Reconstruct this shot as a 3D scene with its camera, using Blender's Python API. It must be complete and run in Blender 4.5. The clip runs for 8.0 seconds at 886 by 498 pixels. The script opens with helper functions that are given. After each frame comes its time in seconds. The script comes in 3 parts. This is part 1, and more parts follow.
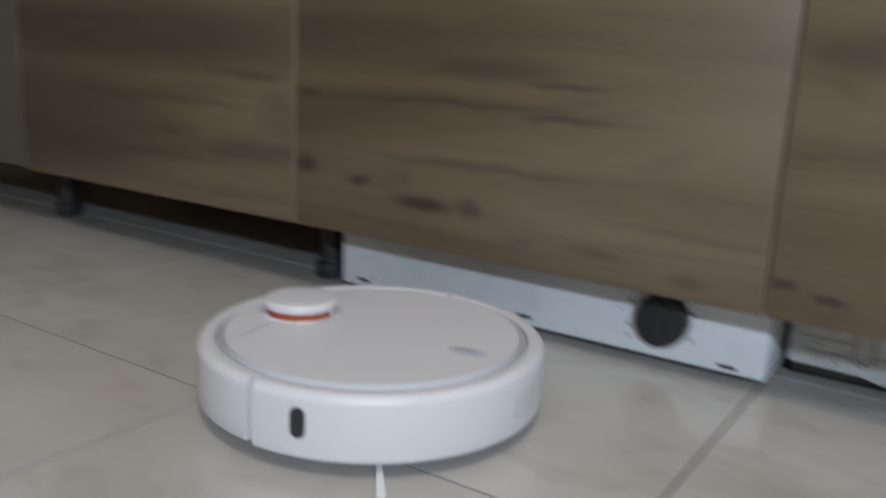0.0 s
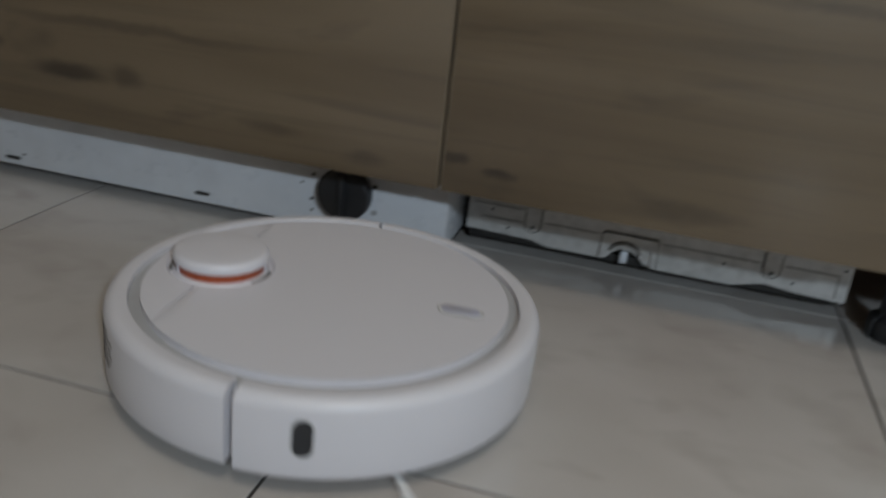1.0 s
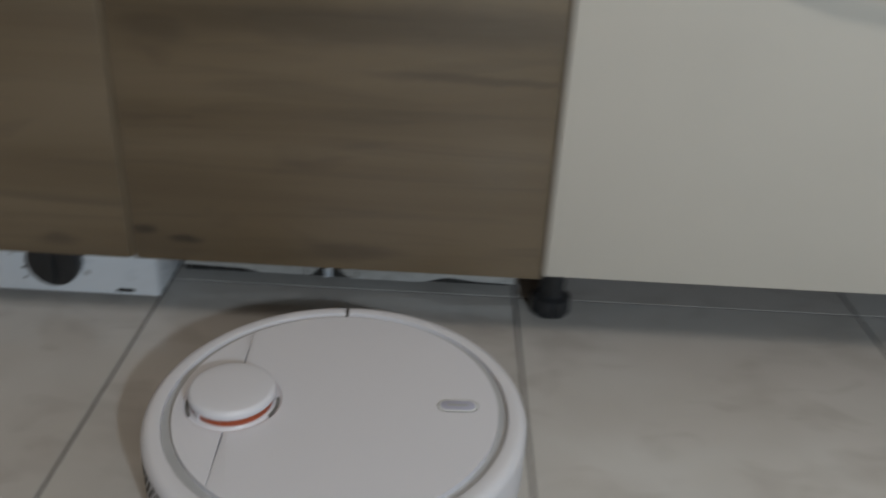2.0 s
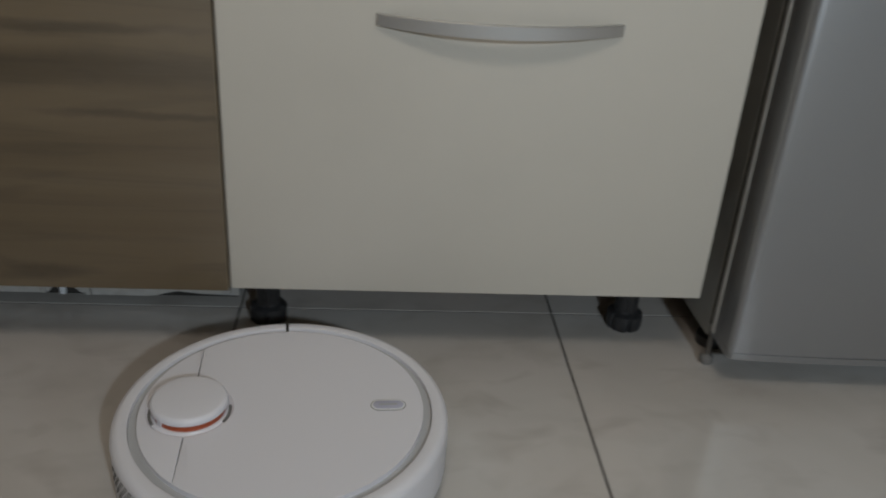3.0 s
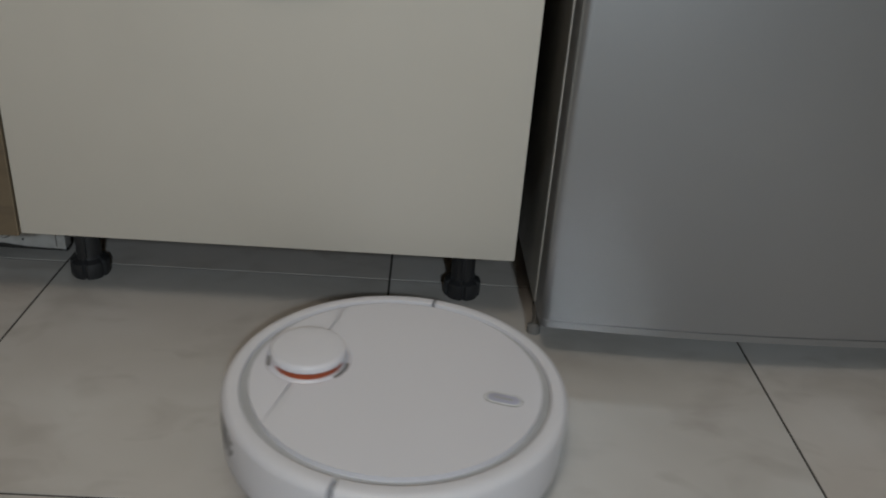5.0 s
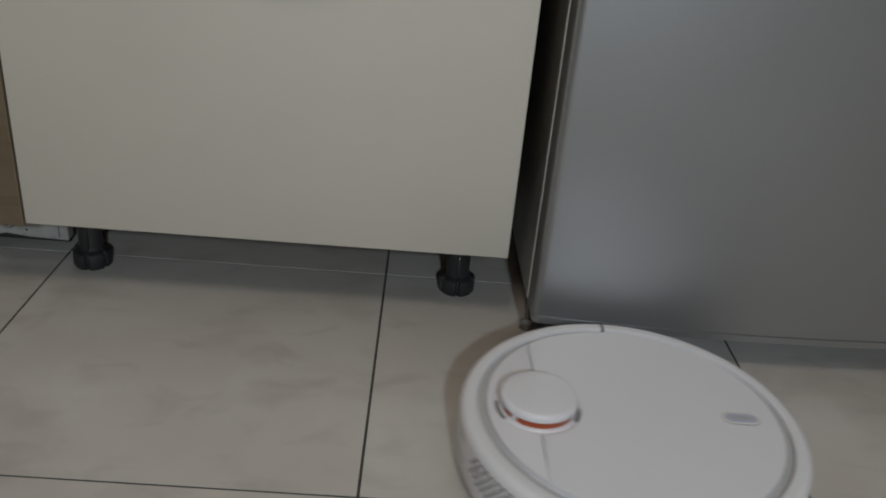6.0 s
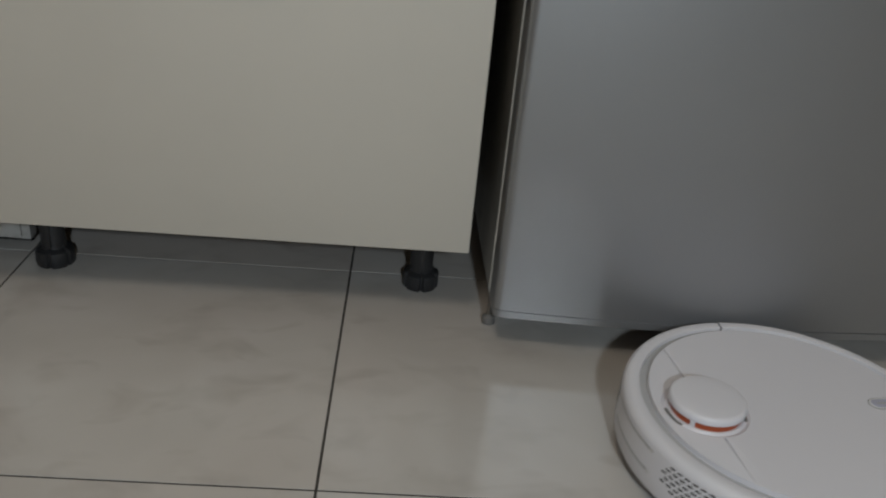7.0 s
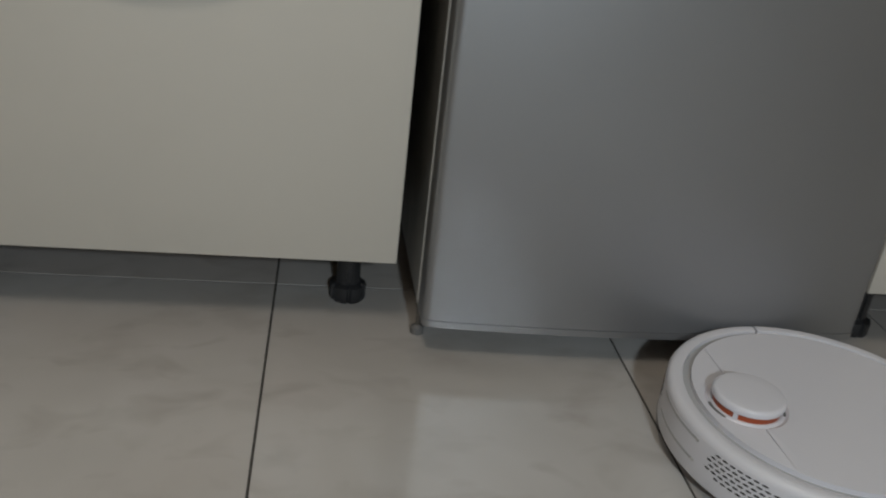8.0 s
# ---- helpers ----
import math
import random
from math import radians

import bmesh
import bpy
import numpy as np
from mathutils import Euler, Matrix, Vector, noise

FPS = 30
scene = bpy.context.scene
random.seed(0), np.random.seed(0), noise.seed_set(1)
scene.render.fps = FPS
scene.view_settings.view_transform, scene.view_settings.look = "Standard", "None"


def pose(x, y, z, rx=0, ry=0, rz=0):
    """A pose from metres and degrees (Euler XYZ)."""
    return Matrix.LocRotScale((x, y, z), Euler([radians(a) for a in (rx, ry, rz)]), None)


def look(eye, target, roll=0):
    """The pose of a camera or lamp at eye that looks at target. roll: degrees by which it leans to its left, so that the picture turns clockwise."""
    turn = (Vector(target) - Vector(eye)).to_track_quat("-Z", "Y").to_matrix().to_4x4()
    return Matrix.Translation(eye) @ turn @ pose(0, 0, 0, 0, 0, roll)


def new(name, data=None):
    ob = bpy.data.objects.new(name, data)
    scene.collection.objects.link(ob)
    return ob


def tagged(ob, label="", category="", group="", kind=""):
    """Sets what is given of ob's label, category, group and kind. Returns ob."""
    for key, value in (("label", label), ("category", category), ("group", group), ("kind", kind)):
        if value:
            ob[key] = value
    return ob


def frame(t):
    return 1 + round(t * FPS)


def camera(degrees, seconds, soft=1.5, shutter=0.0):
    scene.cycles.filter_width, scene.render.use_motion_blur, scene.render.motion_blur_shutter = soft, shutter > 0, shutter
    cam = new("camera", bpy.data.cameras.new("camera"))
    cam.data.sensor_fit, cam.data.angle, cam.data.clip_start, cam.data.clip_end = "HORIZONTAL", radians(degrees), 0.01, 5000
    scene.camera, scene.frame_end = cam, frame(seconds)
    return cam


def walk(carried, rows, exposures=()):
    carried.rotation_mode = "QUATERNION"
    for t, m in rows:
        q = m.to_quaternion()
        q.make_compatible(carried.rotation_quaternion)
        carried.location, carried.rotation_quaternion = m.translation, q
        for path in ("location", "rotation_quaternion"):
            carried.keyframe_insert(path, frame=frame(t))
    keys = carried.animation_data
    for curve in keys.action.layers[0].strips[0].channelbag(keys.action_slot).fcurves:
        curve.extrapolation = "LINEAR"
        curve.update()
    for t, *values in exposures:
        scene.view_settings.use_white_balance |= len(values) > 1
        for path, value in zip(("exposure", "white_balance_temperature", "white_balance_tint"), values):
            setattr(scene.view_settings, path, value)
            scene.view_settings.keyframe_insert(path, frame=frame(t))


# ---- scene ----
cam = camera(54.9, 8.0, soft=2.0, shutter=0.6)
PATH = [
    (0, (-0.276, -0.887, 0.364), (-1.342, 0.743, -0.093), 2.7),
    (0.3, (-0.273, -0.873, 0.337), (-1.092, 0.861, -0.23), 4.4),
    (0.5, (-0.274, -0.867, 0.325), (-0.942, 0.909, -0.307), 5.7),
    (0.8, (-0.263, -0.832, 0.345), (-0.753, 0.963, -0.388), 5.6),
    (1, (-0.259, -0.813, 0.382), (-0.677, 0.996, -0.362), 6.5),
    (1.2, (-0.265, -0.795, 0.422), (-0.572, 0.996, -0.412), 7.8),
    (2.3, (-0.001, -0.876, 0.633), (0.095, 0.885, -0.31), 2.3),
    (2.5, (0.077, -0.909, 0.655), (0.223, 0.842, -0.301), 3.2),
    (3, (0.178, -0.935, 0.652), (0.336, 0.843, -0.251), 3.8),
    (3.5, (0.34, -0.92, 0.626), (0.511, 0.851, -0.286), 3.3),
    (4, (0.462, -0.904, 0.599), (0.601, 0.876, -0.301), 2.6),
    (4.5, (0.462, -0.919, 0.607), (0.575, 0.866, -0.289), 3.5),
    (5, (0.475, -0.931, 0.592), (0.543, 0.857, -0.302), 4.3),
    (5.2, (0.465, -0.937, 0.593), (0.541, 0.847, -0.306), 4.6),
    (6.5, (0.494, -0.96, 0.602), (0.564, 0.827, -0.292), 5.5),
    (7, (0.504, -0.964, 0.601), (0.619, 0.822, -0.292), 5.4),
    (7.5, (0.504, -0.962, 0.598), (0.697, 0.824, -0.28), 6.4),
    (8, (0.499, -0.96, 0.599), (0.791, 0.825, -0.256), 6.9),
]
EXPOSURES = [(0.0, 1.02, 5880, 10), (0.5, 0.52, 5930, 10), (1.0, 0.25, 6050, 10), (2.3, 0.30, 6200, 10), (2.5, 0.25, 6250, 10), (3.0, -0.02, 6300, 10), (8.0, 0.0, 6400, 10)]
walk(cam, [(t, look(eye, target, roll)) for t, eye, target, roll in PATH], EXPOSURES)

# ---- light: a warm ceiling lamp overhead and a cool lamp lower down behind the camera, in a closed room ----
world = bpy.data.worlds.new("room_air")
scene.world = world
world.use_nodes = True
world.node_tree.nodes["Background"].inputs["Color"].default_value = (0.02, 0.02, 0.02, 1)
world.node_tree.nodes["Background"].inputs["Strength"].default_value = 0.1

for place, watts, radius, tint in (((0.12, -1.40, 2.28), 33.0, 0.20, (1.0, 0.91, 0.79)), ((0.70, -1.98, 1.14), 55.0, 0.05, (0.81, 0.92, 0.98))):
    lamp_data = bpy.data.lights.new("lamp_light", "POINT")
    lamp_data.shadow_soft_size = radius
    lamp_data.energy = watts
    lamp_data.color = tint
    lamp = new("lamp_light", lamp_data)
    lamp.location = place


# ---- materials ----
def rgb(c):
    return (c[0], c[1], c[2], 1.0)


class Mat:
    """A small wrapper round a node tree."""

    def __init__(self, name):
        self.m = bpy.data.materials.new(name)
        self.m.use_nodes = True
        self.t = self.m.node_tree
        self.b = self.t.nodes["Principled BSDF"]

    def node(self, kind, **values):
        n = self.t.nodes.new(kind)
        for k, v in values.items():
            n.inputs[k].default_value = v
        return n

    def link(self, a, b):
        self.t.links.new(a, b)

    def coords(self, scale=(1, 1, 1), shuffle=True):
        tc = self.node("ShaderNodeTexCoord")
        mp = self.node("ShaderNodeMapping")
        mp.inputs["Scale"].default_value = scale
        self.link(tc.outputs["Object"], mp.inputs["Vector"])
        if shuffle:
            oi = self.node("ShaderNodeObjectInfo")
            mul = self.node("ShaderNodeMath")
            mul.operation = "MULTIPLY"
            mul.inputs[1].default_value = 37.0
            self.link(oi.outputs["Random"], mul.inputs[0])
            self.link(mul.outputs[0], mp.inputs["Location"])
        return mp.outputs["Vector"]

    def noise(self, vec, scale, detail=4.0, rough=0.55, distort=0.0):
        n = self.node("ShaderNodeTexNoise", Scale=scale, Detail=detail, Roughness=rough, Distortion=distort)
        self.link(vec, n.inputs["Vector"])
        return n.outputs["Fac"]

    def ramp(self, fac, stops):
        r = self.node("ShaderNodeValToRGB")
        el = r.color_ramp.elements
        while len(el) < len(stops):
            el.new(0.5)
        for e, (p, c) in zip(el, stops):
            e.position, e.color = p, rgb(c) if not isinstance(c, float) else (c, c, c, 1)
        self.link(fac, r.inputs["Fac"])
        return r.outputs["Color"]

    def mix(self, a, b, fac, mode="MIX"):
        x = self.node("ShaderNodeMix")
        x.data_type, x.blend_type = "RGBA", mode
        for sock, val in ((x.inputs[0], fac), (x.inputs[6], a), (x.inputs[7], b)):
            if isinstance(val, (int, float)):
                sock.default_value = val
            elif isinstance(val, tuple):
                sock.default_value = rgb(val)
            else:
                self.link(val, sock)
        return x.outputs[2]

    def bump(self, height, strength, distance=0.001):
        n = self.node("ShaderNodeBump", Strength=strength, Distance=distance)
        self.link(height, n.inputs["Height"])
        self.link(n.outputs["Normal"], self.b.inputs["Normal"])

    def rough(self, fac, lo, hi):
        mr = self.node("ShaderNodeMapRange")
        mr.inputs["To Min"].default_value, mr.inputs["To Max"].default_value = lo, hi
        mr.inputs["From Min"].default_value, mr.inputs["From Max"].default_value = 0.3, 0.7
        self.link(fac, mr.inputs["Value"])
        self.link(mr.outputs["Result"], self.b.inputs["Roughness"])


def painted(name, colour, rough=0.4, metal=0.0, vary=0.06, scale=9.0, grain=0.1, coat=0.0, shuffle=True, gloss=0.07):
    """Paint, plastic or sheet metal: a faint cloud of dirt, fine grain in the gloss and the relief."""
    k = Mat(name)
    v = k.coords(shuffle=shuffle)
    cloud = k.noise(v, scale, 5.0, 0.6)
    fine = k.noise(v, 420.0, 2.0)
    dark = tuple(c * (1 - vary * 2.2) for c in colour)
    lite = tuple(min(1, c * (1 + vary)) for c in colour)
    k.link(k.ramp(cloud, [(0.25, dark), (0.5, colour), (0.75, lite)]), k.b.inputs["Base Color"])
    k.rough(k.noise(v, scale * 3, 4.0), max(0.03, rough - gloss), rough + gloss)
    k.b.inputs["Metallic"].default_value = metal
    k.b.inputs["Coat Weight"].default_value = coat
    k.bump(fine, grain, 0.0004)
    return k.m


def tile_material():
    """Polished grey-beige porcelain: soft clouds, a few smudges, scuffs in the gloss."""
    k = Mat("porcelain_tile")
    v = k.coords()
    cloud = k.noise(v, 4.5, 3.0, 0.5, 0.5)
    base = k.ramp(cloud, [(0.3, (0.475, 0.448, 0.42)), (0.5, (0.515, 0.491, 0.466)), (0.7, (0.56, 0.541, 0.522))])
    hue = k.noise(v, 2.1, 2.0, 0.5, 0.2)
    base = k.mix(base, (0.515, 0.458, 0.42), k.mix((0, 0, 0), k.ramp(hue, [(0.45, 0.0), (0.7, 1.0)]), 0.45))
    patch = k.noise(k.coords((1, 1.3, 1)), 8.5, 3.0, 0.5, 0.25)
    smear = k.ramp(patch, [(0.54, 0.0), (0.76, 1.0)])
    base = k.mix(base, (0.34, 0.305, 0.275), k.mix((0, 0, 0), smear, 0.42))
    drag = k.noise(k.coords((1.0, 1.6, 1)), 11.0, 2.0, 0.5, 0.7)
    base = k.mix(base, (0.33, 0.285, 0.255), k.mix((0, 0, 0), k.ramp(drag, [(0.56, 0.0), (0.80, 1.0)]), 0.38))
    k.link(base, k.b.inputs["Base Color"])
    k.rough(k.noise(v, 11.0, 4.0, 0.6), 0.11, 0.18)
    k.b.inputs["Specular IOR Level"].default_value = 0.70
    k.bump(k.noise(v, 24.0, 2.0), 0.04, 0.0008)
    return k.m


def wood_material(name, knots):
    """Printed walnut laminate with the grain lying level: broad soft bands, darker areas and knots (place, size,
    depth), faint pores.
    """
    k = Mat(name)
    broad = k.noise(k.coords((0.55, 1, 4.2)), 2.2, 4.0, 0.5, 0.9)
    base = k.ramp(broad, [(0.25, (0.085, 0.058, 0.030)), (0.45, (0.126, 0.090, 0.050)), (0.6, (0.150, 0.110, 0.065)), (0.78, (0.180, 0.135, 0.083))])
    streak = k.noise(k.coords((0.8, 1, 16.0)), 3.0, 4.0, 0.55, 0.7)
    base = k.mix(base, (0.062, 0.046, 0.026), k.mix((0, 0, 0), k.ramp(streak, [(0.52, 0.0), (0.78, 1.0)]), 0.65))
    flecks = k.noise(k.coords((2.4, 1, 6.0)), 3.0, 3.0, 0.55, 0.4)
    base = k.mix(base, (0.030, 0.021, 0.014), k.mix((0, 0, 0), k.ramp(flecks, [(0.60, 0.0), (0.78, 1.0)]), 0.50))
    plain = k.coords(shuffle=False)
    wave = k.node("ShaderNodeTexNoise", Scale=14.0, Detail=4.0, Roughness=0.6)
    k.link(plain, wave.inputs["Vector"])
    sway = k.node("ShaderNodeVectorMath")
    sway.operation = "MULTIPLY_ADD"
    k.link(wave.outputs["Color"], sway.inputs[0])
    sway.inputs[1].default_value = (0.05, 0.0, 0.022)
    k.link(plain, sway.inputs[2])
    whole = None
    for u, v, ru, rv, depth in knots:
        off = k.node("ShaderNodeVectorMath")
        off.operation = "SUBTRACT"
        k.link(sway.outputs["Vector"], off.inputs[0])
        off.inputs[1].default_value = (u + 0.025, 0.0, v + 0.011)
        size = k.node("ShaderNodeVectorMath")
        size.operation = "MULTIPLY"
        k.link(off.outputs["Vector"], size.inputs[0])
        size.inputs[1].default_value = (1 / ru, 0.0, 1 / rv)
        away = k.node("ShaderNodeVectorMath")
        away.operation = "LENGTH"
        k.link(size.outputs["Vector"], away.inputs[0])
        fade = k.node("ShaderNodeMapRange")
        fade.interpolation_type = "SMOOTHSTEP"
        for key_name, value in (("From Min", 0.35), ("From Max", 1.45), ("To Min", depth), ("To Max", 0.0)):
            fade.inputs[key_name].default_value = value
        k.link(away.outputs["Value"], fade.inputs["Value"])
        if whole is None:
            whole = fade.outputs["Result"]
        else:
            both = k.node("ShaderNodeMath")
            both.operation = "MAXIMUM"
            k.link(whole, both.inputs[0])
            k.link(fade.outputs["Result"], both.inputs[1])
            whole = both.outputs[0]
    base = k.mix(base, (0.024, 0.016, 0.009), whole)
    pores = k.noise(k.coords((9, 1, 160.0)), 2.0, 4.0, 0.6)
    base = k.mix(base, (0.16, 0.13, 0.092), k.mix((0, 0, 0), k.ramp(pores, [(0.5, 0.0), (0.8, 1.0)]), 0.22))
    k.link(base, k.b.inputs["Base Color"])
    k.rough(pores, 0.40, 0.52)
    k.b.inputs["Specular IOR Level"].default_value = 0.9
    k.bump(pores, 0.08, 0.0004)
    return k.m


def steel_material():
    """Silver-grey lacquered refrigerator steel: fine speckle, satin gloss."""
    k = Mat("silver_lacquer")
    v = k.coords()
    speck = k.noise(v, 900.0, 2.0)
    cloud = k.noise(v, 2.5, 4.0)
    base = k.mix(k.ramp(cloud, [(0.3, (0.318, 0.325, 0.337)), (0.7, (0.352, 0.360, 0.373))]), (0.475, 0.478, 0.49), k.mix((0, 0, 0), speck, 0.22))
    k.link(base, k.b.inputs["Base Color"])
    k.b.inputs["Metallic"].default_value = 0.8
    k.rough(speck, 0.36, 0.44)
    k.bump(speck, 0.10, 0.0003)
    return k.m


def zinc_material():
    """Galvanised sheet: spangle patches and long scratches."""
    k = Mat("galvanised_sheet")
    v = k.coords()
    vo = k.node("ShaderNodeTexVoronoi", Scale=85.0)
    k.link(v, vo.inputs["Vector"])
    spangle = k.ramp(vo.outputs["Distance"], [(0.1, (0.52, 0.515, 0.50)), (0.7, (0.61, 0.605, 0.59))])
    dirt = k.noise(v, 14.0, 6.0, 0.65)
    base = k.mix(spangle, (0.24, 0.22, 0.19), k.mix((0, 0, 0), k.ramp(dirt, [(0.52, 0.0), (0.78, 1.0)]), 0.55))
    k.link(base, k.b.inputs["Base Color"])
    k.b.inputs["Metallic"].default_value = 0.4
    k.rough(dirt, 0.40, 0.58)
    return k.m


TILE = tile_material()
WOOD_DARK_BANDS = wood_material("dark_banded_laminate", [(0.30, 0.37, 0.55, 0.055, 0.62), (0.10, 0.22, 0.30, 0.10, 0.42), (0.61, 0.205, 0.10, 0.018, 0.45), (0.58, 0.315, 0.10, 0.006, 0.5), (0.42, 0.27, 0.16, 0.007, 0.4), (0.35, 0.52, 0.4, 0.05, 0.4)])
WOOD_KNOTTY = wood_material("knotty_wood_laminate", [(0.025, 0.200, 0.022, 0.012, 0.85), (0.123, 0.187, 0.018, 0.007, 0.8), (0.222, 0.169, 0.045, 0.011, 0.85), (0.295, 0.172, 0.020, 0.012, 0.55), (0.464, 0.146, 0.035, 0.007, 0.4), (0.412, 0.328, 0.055, 0.005, 0.6), (0.416, 0.290, 0.055, 0.005, 0.6), (0.315, 0.345, 0.11, 0.016, 0.45), (0.26, 0.300, 0.17, 0.005, 0.45), (0.020, 0.297, 0.025, 0.005, 0.7), (0.578, 0.128, 0.025, 0.009, 0.45), (0.08, 0.375, 0.32, 0.040, 0.5), (0.30, 0.225, 0.16, 0.006, 0.4)])
WOOD_PALE = wood_material("pale_wood_laminate", [(0.015, 0.147, 0.016, 0.006, 0.75), (0.062, 0.137, 0.016, 0.005, 0.75), (0.05, 0.372, 0.045, 0.016, 0.5), (0.30, 0.385, 0.30, 0.022, 0.45), (0.22, 0.43, 0.25, 0.006, 0.35), (0.25, 0.135, 0.05, 0.008, 0.4), (0.38, 0.335, 0.12, 0.005, 0.4)])
STEEL = steel_material()
ZINC = zinc_material()
GROUT = painted("dark_grout", (0.055, 0.050, 0.045), 0.85, vary=0.2, scale=30, grain=0.5)
# darker zinc: shade of the pressed grooves and lines, put into the colour
ZINC_SHADE = painted("shade_toned_zinc", (0.17, 0.16, 0.145), 0.6, vary=0.15, scale=60)
EDGE_BAND = painted("pale_edge_band", (0.24, 0.19, 0.13), 0.5, vary=0.08)
PANEL_BEIGE = painted("grey_beige_laminate", (0.095, 0.085, 0.068), 0.5, vary=0.05)
WINDOW_GREY = painted("pale_grey_window", (0.63, 0.64, 0.67), 0.3, vary=0.004, gloss=0.01)
WHITE_FRONT = painted("cream_white_laminate", (0.566, 0.534, 0.478), 0.38, vary=0.02, scale=3, grain=0.06)
CARCASS = painted("brown_chipboard", (0.24, 0.185, 0.13), 0.7, vary=0.15, scale=40, grain=0.3)
BLACK = painted("black_plastic", (0.026, 0.026, 0.028), 0.45, vary=0.2, scale=30, grain=0.2)
DARK = painted("dark_void_metal", (0.03, 0.028, 0.026), 0.7, vary=0.2)
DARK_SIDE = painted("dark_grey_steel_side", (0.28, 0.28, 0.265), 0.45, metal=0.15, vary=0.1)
ENAMEL = painted("white_enamel", (0.74, 0.77, 0.82), 0.32, vary=0.05, scale=14)
ROBOT_WHITE = painted("white_gloss_plastic", (0.71, 0.70, 0.745), 0.33, vary=0.004, scale=3, grain=0.02, gloss=0.015)
ROBOT_SHELL = painted("white_satin_plastic", (0.70, 0.69, 0.73), 0.38, vary=0.01, scale=8, grain=0.05, gloss=0.03)
GROOVE = painted("grey_plastic_trim", (0.43, 0.43, 0.44), 0.45, vary=0.05)
ORANGE = painted("orange_plastic", (0.40, 0.085, 0.032), 0.35, vary=0.08)
SENSOR = painted("smoked_lens", (0.03, 0.032, 0.036), 0.12, vary=0.1, grain=0.0)
LILAC = painted("pale_lilac_key", (0.45, 0.45, 0.56), 0.35, vary=0.05)
CHROME = painted("brushed_nickel", (0.62, 0.62, 0.62), 0.34, metal=0.9, vary=0.015, scale=8, gloss=0.02)
GROOVE_DARK = painted("mid_grey_plastic", (0.16, 0.155, 0.15), 0.5)
GASKET = painted("pale_grey_gasket", (0.55, 0.55, 0.54), 0.45, vary=0.06)
BRISTLE = painted("white_nylon_bristle", (0.75, 0.75, 0.75), 0.6)
PLASTER = painted("painted_plaster", (0.27, 0.222, 0.165), 0.8, vary=0.04, scale=4, grain=0.2)
CEILING = painted("ceiling_paint", (0.36, 0.315, 0.25), 0.85, vary=0.03, scale=4, grain=0.2)


# ---- mesh helpers ----
def empty(name, x, y, z=0.0):
    ob = new(name)
    ob.location = (x, y, z)
    return ob


def part(name, bm, material, parent=None, label="", sharp=35):
    """Links a bmesh as one mesh object, under a thing or a part."""
    bmesh.ops.recalc_face_normals(bm, faces=bm.faces)
    me = bpy.data.meshes.new(name)
    bm.to_mesh(me)
    bm.free()
    for p in me.polygons:
        p.use_smooth = True
    me.set_sharp_from_angle(angle=radians(sharp))
    me.materials.append(material)
    ob = new(name, me)
    ob.parent = parent
    if label:
        ob["label"] = label
    return ob


def box(bm, x0, x1, y0, y1, z0, z1, bevel=0.0, seg=2):
    """A box with rounded edges, added to bm."""
    vs = [bm.verts.new((x, y, z)) for z in (z0, z1) for x, y in ((x0, y0), (x1, y0), (x1, y1), (x0, y1))]
    fs = [bm.faces.new([vs[i] for i in f]) for f in ((3, 2, 1, 0), (4, 5, 6, 7), (0, 1, 5, 4), (1, 2, 6, 5), (2, 3, 7, 6), (3, 0, 4, 7))]
    if bevel:
        es = {e for f in fs for e in f.edges}
        bmesh.ops.bevel(bm, geom=list(es), offset=bevel, segments=seg, affect="EDGES", profile=0.5)
    return bm


def boxed(*a, **k):
    return box(bmesh.new(), *a, **k)


def lathe(profile, a0=0.0, a1=360.0, n=96, cx=0.0, cy=0.0):
    """Turns a closed outline of (radius, height) about a vertical axis; a part turn is capped at both ends."""
    bm = bmesh.new()
    full = abs(a1 - a0) >= 359.9
    rings = []
    for i in range(n if full else n + 1):
        a = radians(a0 + (a1 - a0) * i / n)
        rings.append([bm.verts.new((cx + r * math.cos(a), cy + r * math.sin(a), z)) for r, z in profile])
    m = len(profile)
    for i in range(n):
        p, q = rings[i], rings[(i + 1) % len(rings)]
        for j in range(m):
            bm.faces.new((p[j], q[j], q[(j + 1) % m], p[(j + 1) % m]))
    if not full:
        bm.faces.new(rings[0])
        bm.faces.new(rings[-1][::-1])
    bmesh.ops.remove_doubles(bm, verts=bm.verts, dist=0.00002)
    return bm


def arc(r, z, rad, a0, a1, n=6):
    """Points of a rounded corner of an outline."""
    return [(r + rad * math.cos(radians(a0 + (a1 - a0) * i / n)), z + rad * math.sin(radians(a0 + (a1 - a0) * i / n))) for i in range(n + 1)]


def prism(outline, d0, d1, axis="z", bevel=0.0):
    """An outline of (u, v) drawn out along an axis: z gives (u, v, d), y gives (u, d, v)."""
    bm = bmesh.new()
    put = (lambda u, v, d: (u, v, d)) if axis == "z" else (lambda u, v, d: (u, d, v))
    lo = [bm.verts.new(put(u, v, d0)) for u, v in outline]
    hi = [bm.verts.new(put(u, v, d1)) for u, v in outline]
    n = len(outline)
    bm.faces.new(lo[::-1])
    top = bm.faces.new(hi)
    for i in range(n):
        bm.faces.new((lo[i], lo[(i + 1) % n], hi[(i + 1) % n], hi[i]))
    if bevel:
        bmesh.ops.bevel(bm, geom=list(top.edges), offset=bevel, segments=2, affect="EDGES", profile=0.5)
    return bm


